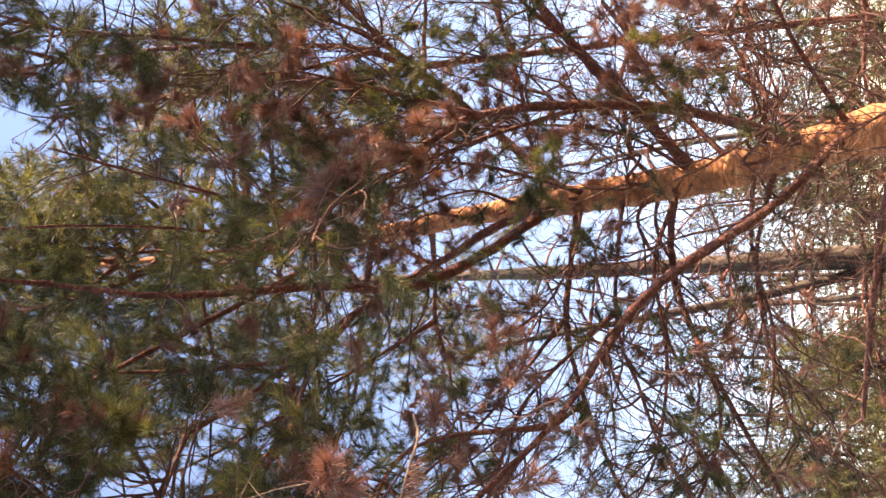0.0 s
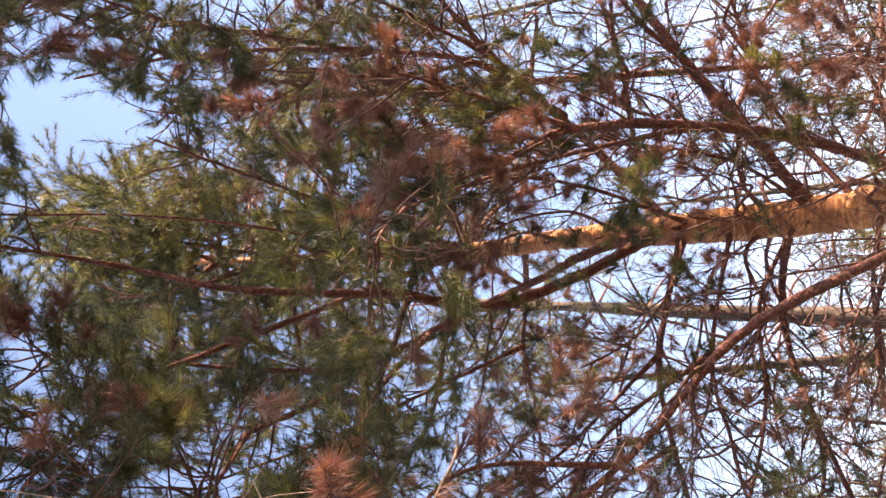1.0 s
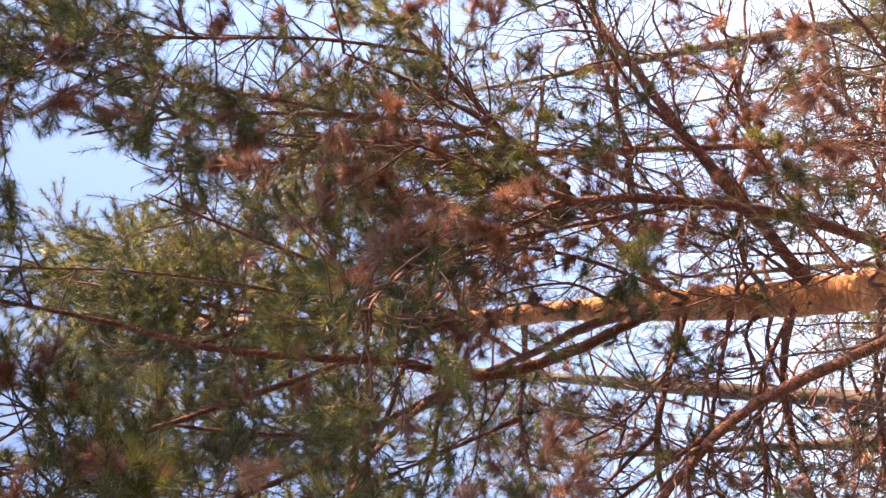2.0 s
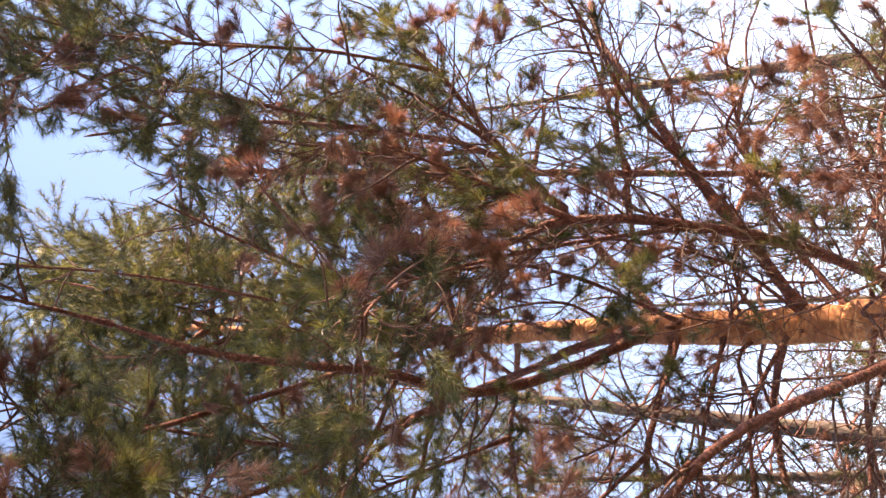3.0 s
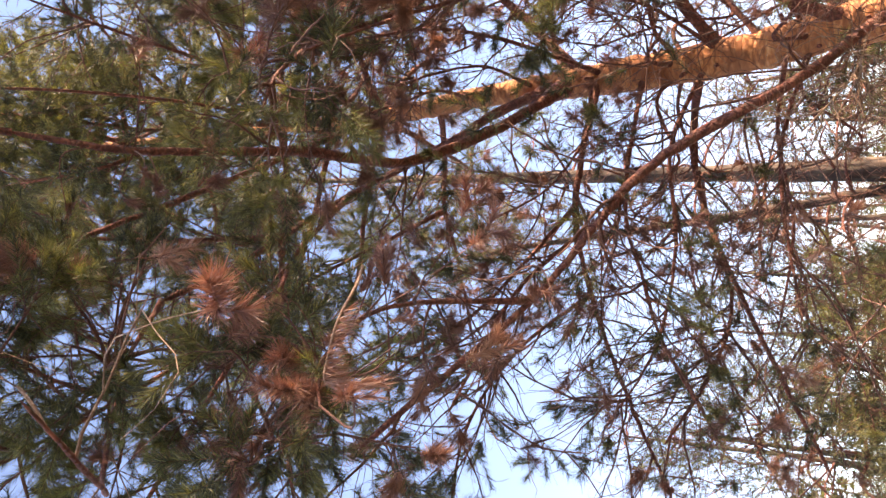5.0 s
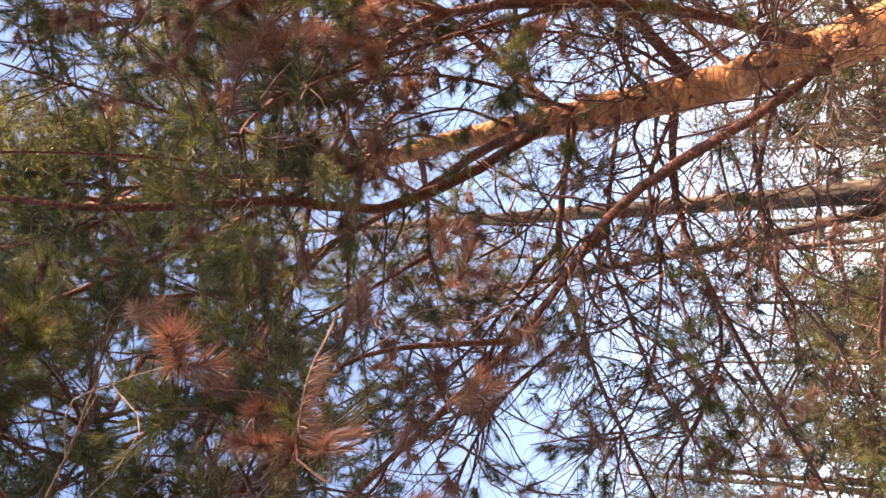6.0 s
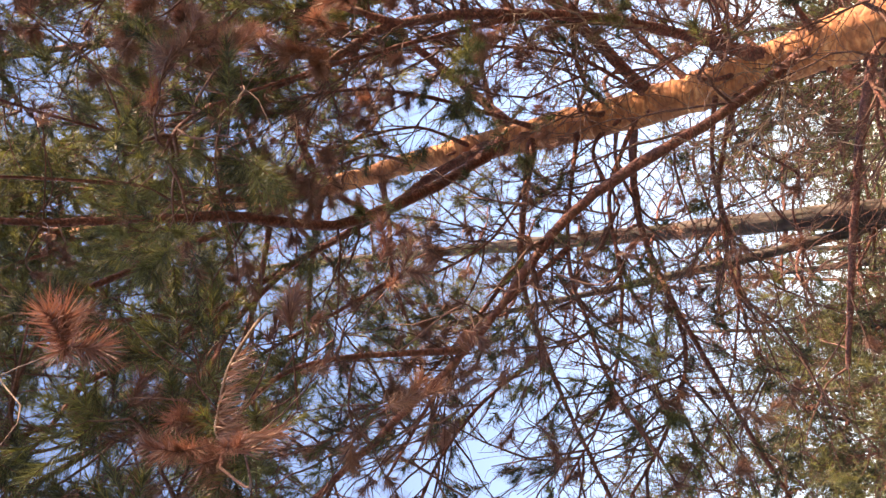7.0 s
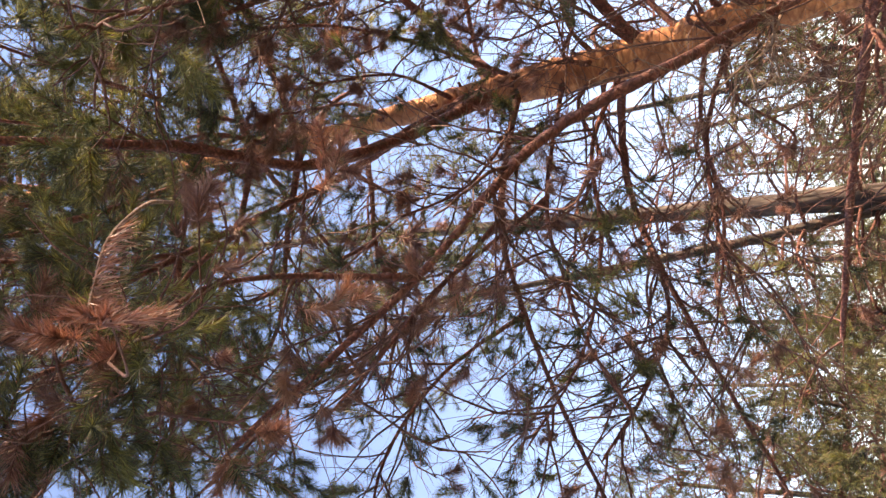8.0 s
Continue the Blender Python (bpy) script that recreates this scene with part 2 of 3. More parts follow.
def clothe(ob, line, first=8, long=(0.35, 0.8), low=0.2, high=1.0, second=3, third=3, live=0.7, dead=0.12, bare=3,
           lift=0.05, each=165, wide=0.0022, thick=0.006, out=None, wood=None, bend=0.16, shoot=None, needle_long=0.056, k=8):
    """Side branches, twigs, green shoots, brown shoots and bare dead twigs on a limb. live and dead: shares of the shoots."""
    wood_shape, green_shape, brown_shape = Shape(), Shape(), Shape()
    if shoot is None:   # leafy limbs carry long full brushes, sparse ones short tufts
        shoot, third = ((0.09, 0.20), 2) if live >= 0.5 else ((0.07, 0.19), third)
    tip = live >= 0.5   # leafy branches end in full clumps of brushes
    start, way = sprout(line[None], first, low, high, 1.1, 0.1)
    if out is not None:
        way = unit(way + np.array(out))
    length = rng.uniform(*long, len(start))
    one = grow(start, way, length, bend, lift, k)
    one = one[kept(one)]
    taper = np.linspace(1, 0.35, k)
    wood_shape.tubes(one, np.outer(rng.uniform(0.7, 1.3, len(one)), taper) * thick, 5 if k > 7 else 3)
    s2, w2 = sprout(one, second, 0.70 if tip else 0.25, 1.0, 0.9, 0.1)
    two = grow(s2, w2, rng.uniform(0.05, 0.17, len(s2)) if tip else rng.uniform(0.12, 0.38, len(s2)), bend * 1.2, lift, min(4, k - 1))
    whole = 0.55 * np.repeat(rng.random(len(one)), second) + 0.45 * rng.random(len(two))
    fine = kept(two)
    two, whole = two[fine], whole[fine]
    wood_shape.tubes(two, np.outer(rng.uniform(0.6, 1.2, len(two)), np.linspace(1, 0.5, min(4, k - 1))) * thick * 0.5, 3)
    if bare:
        s4, w4 = sprout(one, bare, 0.05, 0.9, 1.3, -0.15)
        dry = grow(s4, w4, rng.uniform(0.10, 0.42, len(s4)), 0.28, -0.03, min(6, k - 1))
        dry = dry[kept(dry)]
        wood_shape.tubes(dry, np.outer(rng.uniform(0.5, 1.1, len(dry)), np.linspace(1, 0.45, min(6, k - 1))) * thick * 0.38, 3)
    if len(two):
        s3, w3 = sprout(two, third, 0.35 if tip else 0.80, 1.0, 1.0, 0.1)
        tips, tip_ways = two[:, -2], unit(two[:, -1] - two[:, -2])
        s3, w3 = np.vstack([s3, tips]), np.vstack([w3, tip_ways])
        size = rng.uniform(*shoot, len(s3))
        ok = clear(s3 + w3 * 0.15)
        s3, w3, size = s3[ok], w3[ok], size[ok]
        draw = np.concatenate([np.repeat(whole, third), whole])[ok]
        for shape, pick, spread in ((green_shape, draw < live, 1.2), (brown_shape, draw > 1 - 1.1 * dead, 1.3)):
            b, w, l = s3[pick], w3[pick], (size[pick] if shape is green_shape else np.minimum(size[pick] * 0.45, 0.09))
            if len(b):
                wood_shape.tubes(np.stack([b, b + w * l[:, None]], 1), np.full((len(b), 2), thick * 0.25), 3)
                shape.needles(b, w, l, each if shape is green_shape else min(each, 170), needle_long, wide, spread)
    wood_shape.make("twig_spray", wood or bark_twig, ob, "thin bare and forked pine twigs", "stuff")
    green_shape.make("needle_spray", green, ob, "green pine needles in brushes on the shoots", "stuff", False)
    brown_shape.make("dead_needle_spray", brown, ob, "dry brown pine needles", "stuff", False)


def tree_at(name, x, y, label, group="pines of the wood"):
    ob = new(name)
    ob.location = (x, y, 0)
    ob.empty_display_size = 0.3
    return tagged(ob, label, "tree", group)


def rooted(tree, ob):
    """Set a part that was built in place under its tree."""
    ob.parent = tree
    ob.matrix_parent_inverse = Matrix.Translation(tree.location).inverted()
    return ob


# ---- ground ----
def ground():
    k = 60
    u = np.linspace(-1, 1, k)
    gx, gy = np.meshgrid(np.sign(u) * np.abs(u) ** 3 * 900, np.sign(u) * np.abs(u) ** 3 * 900 + 5, indexing="ij")
    gz = 0.05 * np.sin(gx * 0.9) * np.cos(gy * 0.7) - 0.04
    i, j = np.meshgrid(np.arange(k - 1), np.arange(k - 1), indexing="ij")
    s = Shape()
    s.add(np.stack([gx, gy, gz], -1), np.stack([i * k + j, (i + 1) * k + j, (i + 1) * k + j + 1, i * k + j + 1], -1).reshape(-1, 4))
    tagged(s.make("ground", floor_material), "forest ground with needle litter and patches of grass", "ground", kind="structure")


ground()

# ---- the near pine ----
pine = tree_at("pine_tree", 0.66, 4.75, "old Scots pine with flaking orange bark and many dead lower twigs")


limb_lines = []


def near_limb(points, r0, r1, label="", **how):
    ob, line, radii = limb(pine, points, r0, r1, label=label, **how)
    rooted(pine, ob)
    limb_lines.append(line)
    return ob, line


trunk, trunk_line, trunk_radii = limb(pine, [(0.72, 4.75, -0.1), (0.56, 4.75, 1.0), (0.45, 4.76, 1.78), (0.31, 4.79, 2.59), (0.25, 4.79, 3.37), (0.21, 4.77, 4.09), (0.14, 4.75, 4.77), (0.10, 4.7, 6.0), (0.05, 4.7, 8.6)],
                                      0.145, 0.02, bark_orange, "trunk", "trunk with orange flaking bark", n=120, rough=0.03, sides=20, power=1.1)
rooted(pine, trunk)


def stub(z, turn, long, r):
    """A broken-off branch stub on the near trunk."""
    i = np.argmin(np.abs(trunk_line[:, 2] - z))
    d = np.array([math.cos(turn), math.sin(turn), 0.25])
    root = trunk_line[i] + d * trunk_radii[i] * 0.7
    shape = Shape()
    shape.tubes(np.stack([root, root + d * long * 0.35, root + d * long * 0.8, root + d * long, root + d * (long + 0.001)])[None],
                np.array([[r * 1.7, r * 1.1, r, r * 0.8, 0.0005]]), 8, 0.06)
    rooted(pine, shape.make("branch_stub", bark_limb, pine, "broken branch stub"))


for z in np.arange(1.3, 4.3, 0.17):
    stub(z, rng.uniform(3.1, 6.4), rng.uniform(0.02, 0.10), rng.uniform(0.006, 0.014))

low_limb, low_line = near_limb([(0.46, 4.78, 1.84), (0.36, 4.56, 1.96), (0.08, 3.81, 2.15), (-0.21, 3.25, 2.52), (-0.41, 2.95, 2.63), (-0.66, 2.72, 2.78), (-1.13, 2.36, 3.25)], 0.029, 0.010, "long low limb with reddish bark")
clothe(low_limb, low_line, 20, (0.3, 0.75), 0.15, 1.0, 4, 1, 0.26, 0.26, 6, each=100)
right_limb, right_line = near_limb([(0.40, 4.76, 2.05), (0.61, 4.43, 2.54), (0.64, 3.79, 2.92), (0.59, 3.32, 3.28), (0.41, 3.06, 3.53)], 0.034, 0.016, "limb with reddish bark")
clothe(right_limb, right_line, 24, (0.3, 0.7), 0.2, 1.0, 4, 3, 0.35, 0.25, 5)
red_limb, red_line = near_limb([(0.21, 4.72, 3.55), (0.0, 4.2, 3.66), (-0.18, 3.52, 3.81), (-0.13, 2.95, 3.91), (-0.12, 2.53, 4.03), (-0.10, 2.21, 4.21), (-0.03, 1.97, 4.46)], 0.036, 0.010, "red-barked limb reaching out overhead")
clothe(red_limb, red_line, 12, (0.35, 0.75), 0.25, 1.0, 3, 3, 0.65, 0.15, 3, out=(-0.6, 0.1, -0.1))
twin_limb, twin_line = near_limb([(0.22, 4.74, 3.62), (0.09, 4.6, 3.93), (-0.03, 4.5, 4.11), (-0.18, 4.42, 4.42), (-0.38, 3.89, 4.55), (-0.54, 3.37, 4.52), (-0.66, 2.93, 4.46), (-0.73, 2.53, 4.42)], 0.032, 0.012)
clothe(twin_limb, twin_line, 21, (0.35, 0.8), 0.3, 1.0, 3, 3, 0.70, 0.12, 3)
for points, r0, r1, how in (
        ([(0.30, 4.79, 2.65), (1.08, 4.47, 3.21), (1.59, 4.40, 3.56), (1.93, 4.46, 3.81), (2.30, 4.64, 4.0)], 0.042, 0.02, dict(first=24, live=0.3, dead=0.26, bare=8, second=4, third=3, shoot=(0.03, 0.07), each=55, wide=0.0028)),
        ([(0.26, 4.80, 3.45), (0.68, 4.90, 3.90), (0.97, 4.75, 4.16), (1.33, 4.52, 4.49), (1.82, 4.22, 4.86), (2.2, 3.9, 5.2)], 0.040, 0.016, dict(first=28, live=0.5, dead=0.2, bare=4)),
        ([(0.28, 4.82, 3.48), (0.46, 5.30, 3.85), (1.09, 5.16, 3.89), (1.57, 4.88, 3.91), (2.08, 4.47, 3.97)], 0.027, 0.012, dict(first=20, live=0.3, dead=0.26, bare=8, second=4, third=3, shoot=(0.03, 0.07), each=55, wide=0.0028)),
        ([(0.30, 4.82, 2.80), (-0.12, 5.24, 2.96), (-0.52, 5.11, 2.86), (-1.10, 5.06, 2.60), (-1.99, 5.10, 2.17)], 0.034, 0.014, dict(first=24, live=0.3, dead=0.26, bare=8, second=4, third=3, shoot=(0.03, 0.07), each=55, wide=0.0028)),
        ([(0.25, 4.75, 3.36), (-0.46, 4.62, 3.45), (-0.99, 4.78, 3.43), (-1.49, 4.81, 3.27), (-2.10, 4.66, 2.92)], 0.028, 0.012, dict(first=24, live=0.3, dead=0.28, bare=8, second=4, third=3, shoot=(0.03, 0.07), each=55, wide=0.0028)),
        ([(0.20, 4.80, 4.45), (-0.19, 5.14, 4.65), (-0.53, 5.29, 4.76), (-0.89, 5.51, 4.81), (-1.76, 6.0, 4.96)], 0.028, 0.012, dict(first=28, live=0.5, dead=0.2, bare=5)),
        ([(0.27, 4.78, 3.1), (-0.40, 4.25, 3.02), (-0.75, 3.82, 2.78), (-1.02, 3.79, 2.68), (-1.45, 3.95, 2.50)], 0.016, 0.007, dict(first=14, live=0.25, dead=0.3, bare=5)),
        ([(1.08, 4.47, 3.21), (1.30, 4.0, 3.35), (1.55, 3.6, 3.4), (1.80, 3.3, 3.5)], 0.016, 0.007, dict(first=20, live=0.3, dead=0.3, bare=8, second=4, third=3, shoot=(0.03, 0.07), each=55, wide=0.0028)),
        ([(0.34, 4.79, 2.45), (0.90, 4.9, 2.9), (1.40, 4.9, 3.1), (2.0, 4.8, 3.2)], 0.022, 0.009, dict(first=24, live=0.3, dead=0.3, bare=8, second=4, third=3, shoot=(0.03, 0.07), each=55, wide=0.0028)),
        ([(0.40, 4.79, 2.10), (0.90, 5.2, 2.4), (1.40, 5.3, 2.6), (1.9, 5.2, 2.7)], 0.020, 0.009, dict(first=24, live=0.3, dead=0.3, bare=8, second=4, third=3, shoot=(0.03, 0.07), each=55, wide=0.0028)),
        ([(0.48, 4.80, 1.62), (0.05, 5.40, 1.76), (-0.53, 5.72, 1.87), (-0.90, 5.91, 1.93), (-1.35, 6.16, 2.0)], 0.034, 0.02, dict(first=12, live=0.2, dead=0.25, bare=4)),
        ([(0.97, 4.75, 4.14), (1.20, 4.07, 4.35), (1.25, 3.65, 4.84), (1.26, 3.29, 5.38), (1.22, 3.0, 5.9), (1.05, 2.6, 6.1)], 0.028, 0.010, dict(first=22, live=0.6, dead=0.15, bare=3, long=(0.3, 0.6)))):
    ob, line = near_limb(points, r0 * 0.8, r1 * 0.8)
    clothe(ob, line, **how)
# dead lower whorls
for z, turn0 in ((1.15, 0.4), (1.55, 1.3), (2.25, 2.2), (2.9, 0.9)):
    at = trunk_line[np.argmin(np.abs(trunk_line[:, 2] - z))]
    for i in range(5):
        a = turn0 + i * 1.257 + rng.normal() * 0.2
        d = np.array([math.cos(a), math.sin(a), 0])
        l = rng.uniform(0.8, 1.7) * (0.6 if d[1] < -0.5 else 1.0)
        ob, line = near_limb([at, at + d * l * 0.4 + (0, 0, 0.12), at + d * l * 0.75 + rng.normal(size=3) * 0.08, at + d * l + (0, 0, rng.uniform(-0.1, 0.3))], 0.014, 0.005, "dead bare side branch")
        clothe(ob, line, 10, (0.3, 0.8), 0.2, 1.0, 4, 2, 0.14, 0.14, 5, shoot=(0.03, 0.08), each=60, wide=0.0026)
# limbs that reach out overhead, and a hanging dry branch
for points, r0, r1, how in (
        ([(-0.36, 3.95, 4.54), (-0.60, 3.30, 4.35), (-0.81, 2.84, 4.15), (-0.95, 1.95, 3.95), (-1.02, 1.50, 3.90)], 0.016, 0.006, dict(first=18, third=3, live=0.7, dead=0.14, bare=3)),
        ([(0.14, 4.75, 4.85), (-0.10, 4.0, 5.0), (-0.32, 3.2, 5.0), (-0.50, 2.2, 4.75), (-0.60, 1.55, 4.60)], 0.026, 0.008, dict(first=11, third=3, live=0.75, dead=0.1, bare=2)),
        ([(0.12, 4.74, 5.5), (0.25, 3.8, 5.75), (0.28, 2.9, 5.8), (0.22, 2.0, 5.7)], 0.014, 0.006, dict(first=8, low=0.75, live=0.85, dead=0.05, bare=2)),
        ([(1.23, 3.05, 5.8), (1.34, 2.5, 5.95), (1.40, 1.9, 5.8)], 0.012, 0.006, dict(first=26, live=0.75, dead=0.1, bare=2)),
        ([(0.59, 3.32, 3.28), (0.68, 2.90, 3.50), (0.72, 2.45, 3.62)], 0.012, 0.005, dict(first=14, live=0.4, dead=0.4, bare=4, long=(0.2, 0.45))),
        ([(0.41, 3.06, 3.53), (0.34, 2.95, 3.75), (0.28, 2.85, 4.0)], 0.010, 0.005, dict(first=9, live=0.65, dead=0.25, bare=3, long=(0.2, 0.5))),
        ([(1.82, 4.22, 4.86), (1.62, 3.3, 4.9), (1.38, 2.5, 5.0), (1.25, 1.95, 5.1)], 0.014, 0.006, dict(first=30, live=0.6, dead=0.22, bare=3)),
        ([(-0.54, 3.37, 4.52), (-1.0, 3.1, 4.3), (-1.5, 2.8, 4.0), (-1.9, 2.7, 3.8)], 0.014, 0.006, dict(first=24, live=0.6, dead=0.2, bare=4)),
        ([(-0.99, 4.78, 3.43), (-1.2, 4.2, 3.6), (-1.5, 3.7, 3.65), (-1.9, 3.4, 3.6)], 0.012, 0.006, dict(first=22, live=0.55, dead=0.2, bare=4)),
        ([(-0.81, 2.84, 4.15), (-1.3, 2.5, 4.3), (-1.6, 2.1, 4.25), (-1.75, 1.7, 4.2)], 0.012, 0.006, dict(first=19, live=0.75, dead=0.12, bare=2)),
        ([(-0.50, 2.2, 4.75), (-0.62, 1.85, 4.5), (-0.70, 1.5, 4.2), (-0.80, 1.3, 3.95)], 0.010, 0.005, dict(first=18, live=0.5, dead=0.35, bare=4)),
        ([(1.25, 3.65, 4.84), (1.15, 2.90, 4.80), (1.05, 2.30, 4.70), (0.98, 1.85, 4.50)], 0.014, 0.006, dict(first=22, live=0.55, dead=0.25, bare=4, long=(0.25, 0.55))),
        ([(0.97, 4.75, 4.16), (1.15, 3.90, 4.12), (1.20, 3.20, 4.10), (1.15, 2.60, 4.0)], 0.016, 0.006, dict(first=30, live=0.5, dead=0.28, bare=4)),
        ([(1.20, 4.07, 4.35), (1.02, 3.50, 4.40), (0.92, 3.05, 4.38), (0.88, 2.75, 4.30)], 0.014, 0.006, dict(first=13, live=0.45, dead=0.32, bare=4, long=(0.25, 0.5))),
        ([(0.64, 3.79, 2.92), (0.48, 3.25, 3.20), (0.32, 2.75, 3.35), (0.18, 2.35, 3.40)], 0.012, 0.005, dict(first=10, live=0.4, dead=0.35, bare=5, long=(0.2, 0.45))),
        ([(0.26, 4.78, 3.30), (0.42, 4.20, 3.60), (0.45, 3.70, 3.75), (0.36, 3.20, 3.80)], 0.014, 0.006, dict(first=12, live=0.4, dead=0.35, bare=5, long=(0.2, 0.45))),
        ([(-0.40, 4.25, 3.02), (-0.75, 3.70, 3.30), (-0.95, 3.10, 3.20), (-1.05, 2.60, 3.05)], 0.012, 0.005, dict(first=18, live=0.3, dead=0.3, bare=5, third=1, long=(0.25, 0.6))),
        ([(-0.46, 4.62, 3.45), (-0.95, 4.10, 3.75), (-1.15, 3.50, 3.85), (-1.15, 2.95, 3.65)], 0.012, 0.005, dict(first=18, live=0.4, dead=0.28, bare=5, long=(0.25, 0.6))),
        ([(-0.52, 5.11, 2.86), (-0.95, 4.65, 2.60), (-1.25, 4.25, 2.60), (-1.55, 4.0, 2.75)], 0.014, 0.006, dict(first=26, live=0.3, dead=0.3, bare=6, third=1)),
        ([(0.20, 4.76, 4.20), (0.22, 4.30, 4.15), (0.14, 3.90, 4.08), (0.06, 3.50, 4.02)], 0.013, 0.005, dict(first=9, third=2, live=0.35, dead=0.4, bare=5, long=(0.2, 0.42))),
        ([(0.23, 4.76, 3.75), (0.33, 4.35, 3.85), (0.28, 4.0, 3.95), (0.20, 3.70, 3.95)], 0.011, 0.005, dict(first=8, third=1, live=0.4, dead=0.4, bare=5, long=(0.2, 0.4))),
        ([(-0.73, 2.53, 4.42), (-0.86, 2.10, 4.10), (-0.78, 1.80, 3.75), (-0.66, 1.65, 3.45)], 0.010, 0.005, dict(first=22, live=0.7, dead=0.15, bare=3, long=(0.25, 0.5))),
        ([(0.29, 4.77, 2.75), (-0.15, 4.45, 2.85), (-0.60, 4.20, 2.75), (-1.05, 3.90, 2.75), (-1.4, 3.6, 2.9)], 0.014, 0.005, dict(first=26, second=4, live=0.4, dead=0.28, bare=6, shoot=(0.03, 0.08), each=60, wide=0.0028)),
        ([(0.36, 4.77, 2.35), (-0.10, 4.50, 2.35), (-0.55, 4.35, 2.25), (-1.0, 4.3, 2.3)], 0.014, 0.005, dict(first=18, second=4, live=0.35, dead=0.28, bare=6, shoot=(0.03, 0.08), each=60, wide=0.0028)),
        ([(0.10, 4.70, 6.05), (0.10, 4.58, 6.40), (0.13, 4.48, 6.62), (0.14, 4.30, 6.80), (0.19, 4.02, 6.96), (0.22, 3.75, 7.14), (0.27, 3.50, 7.34), (0.30, 3.20, 7.60)], 0.022, 0.008, dict(first=26, low=0.3, second=4, third=1, live=1.0, dead=0.0, bare=0, long=(0.25, 0.6), shoot=(0.25, 0.48), each=260, wide=0.0042, needle_long=0.072, out=(0.3, -0.2, 0.5))),
        ([(-0.54, 3.37, 4.52), (-0.52, 2.9, 4.85), (-0.45, 2.4, 5.05), (-0.40, 1.95, 5.05)], 0.014, 0.006, dict(first=24, live=0.85, dead=0.08, bare=2)),
        ([(0.14, 4.75, 4.85), (0.32, 4.1, 5.15), (0.50, 3.3, 5.3), (0.62, 2.5, 5.2)], 0.018, 0.006, dict(first=22, low=0.35, live=0.85, dead=0.1, bare=2)),
        ([(-0.53, 5.29, 4.76), (-0.82, 4.4, 5.0), (-1.02, 3.6, 5.1), (-1.08, 2.8, 5.0)], 0.016, 0.006, dict(first=26, live=0.85, dead=0.08, bare=2)),
        ([(-0.95, 1.95, 3.95), (-0.80, 1.75, 4.15), (-0.62, 1.62, 4.25)], 0.008, 0.004, dict(first=14, live=0.85, dead=0.1, bare=2, long=(0.2, 0.4))),
        ([(-0.03, 1.97, 4.46), (0.02, 1.68, 4.58), (0.05, 1.42, 4.55), (0.06, 1.20, 4.40)], 0.009, 0.004, dict(first=9, live=0.9, dead=0.08, bare=1, long=(0.2, 0.4))),
        ([(1.25, 1.95, 5.10), (1.00, 1.75, 4.90), (0.78, 1.50, 4.65), (0.62, 1.20, 4.35)], 0.009, 0.004, dict(first=12, live=0.6, dead=0.3, bare=3, long=(0.2, 0.4))),
        ([(-0.60, 1.55, 4.60), (-0.42, 1.42, 4.60), (-0.30, 1.30, 4.50)], 0.008, 0.004, dict(first=9, live=0.75, dead=0.2, bare=3, long=(0.2, 0.4))),
        ([(0.18, 2.35, 3.40), (0.08, 2.12, 3.30), (-0.04, 1.95, 3.20)], 0.006, 0.004, dict(first=11, live=0.6, dead=0.3, bare=4, long=(0.2, 0.4))),
        ([(-0.95, 1.95, 3.95), (-0.98, 2.05, 3.60), (-0.95, 1.95, 3.30), (-0.90, 1.80, 3.05)], 0.007, 0.004, dict(first=18, live=0.65, dead=0.2, bare=4, long=(0.2, 0.45))),
        ([(0.30, 4.79, 2.65), (0.55, 4.40, 2.95), (0.62, 4.05, 3.30), (0.60, 3.75, 3.55)], 0.012, 0.005, dict(first=20, second=4, live=0.35, dead=0.4, bare=6, shoot=(0.03, 0.08), each=60, wide=0.0028, long=(0.2, 0.5))),
        ([(0.25, 4.75, 3.36), (0.0, 4.50, 3.30), (-0.20, 4.20, 3.28), (-0.35, 3.90, 3.30), (-0.45, 3.50, 3.35)], 0.011, 0.005, dict(first=14, second=4, live=0.25, dead=0.5, bare=6, shoot=(0.03, 0.08), each=60, wide=0.0028, long=(0.2, 0.5))),
        ([(0.44, 4.76, 1.85), (0.85, 4.3, 2.05), (1.15, 3.9, 2.15), (1.45, 3.6, 2.35)], 0.016, 0.006, dict(first=18, live=0.12, dead=0.45, bare=6)),
        ([(-0.95, 1.95, 3.95), (-0.98, 1.55, 3.45), (-0.80, 1.22, 2.95), (-0.56, 1.02, 2.85)], 0.009, 0.004, dict(first=4, second=2, live=0.0, dead=0.15, bare=2, long=(0.15, 0.4), wood=bark_bleached, thick=0.004)),
        ([(-0.66, 2.72, 2.78), (-0.62, 2.25, 3.02), (-0.70, 1.90, 2.98), (-0.74, 1.68, 2.80)], 0.010, 0.004, dict(first=6, second=3, third=2, live=0.0, dead=0.4, bare=4, long=(0.12, 0.30)))):
    ob, line = near_limb(points, r0, r1)
    clothe(ob, line, **how)
for line in (low_line, right_line):
    ob, line = near_limb([line[10] + (0.0, 0.0, 0.0), line[16] + (-0.05, 0.02, -0.12), line[22] + (-0.1, 0.0, -0.2)], 0.006, 0.003, "bleached dead side branch", mat=bark_bleached)
    clothe(ob, line, 14, (0.15, 0.4), 0.0, 1.0, 2, 1, 0.0, 0.15, 6, wood=bark_bleached, thick=0.005, bend=0.3)


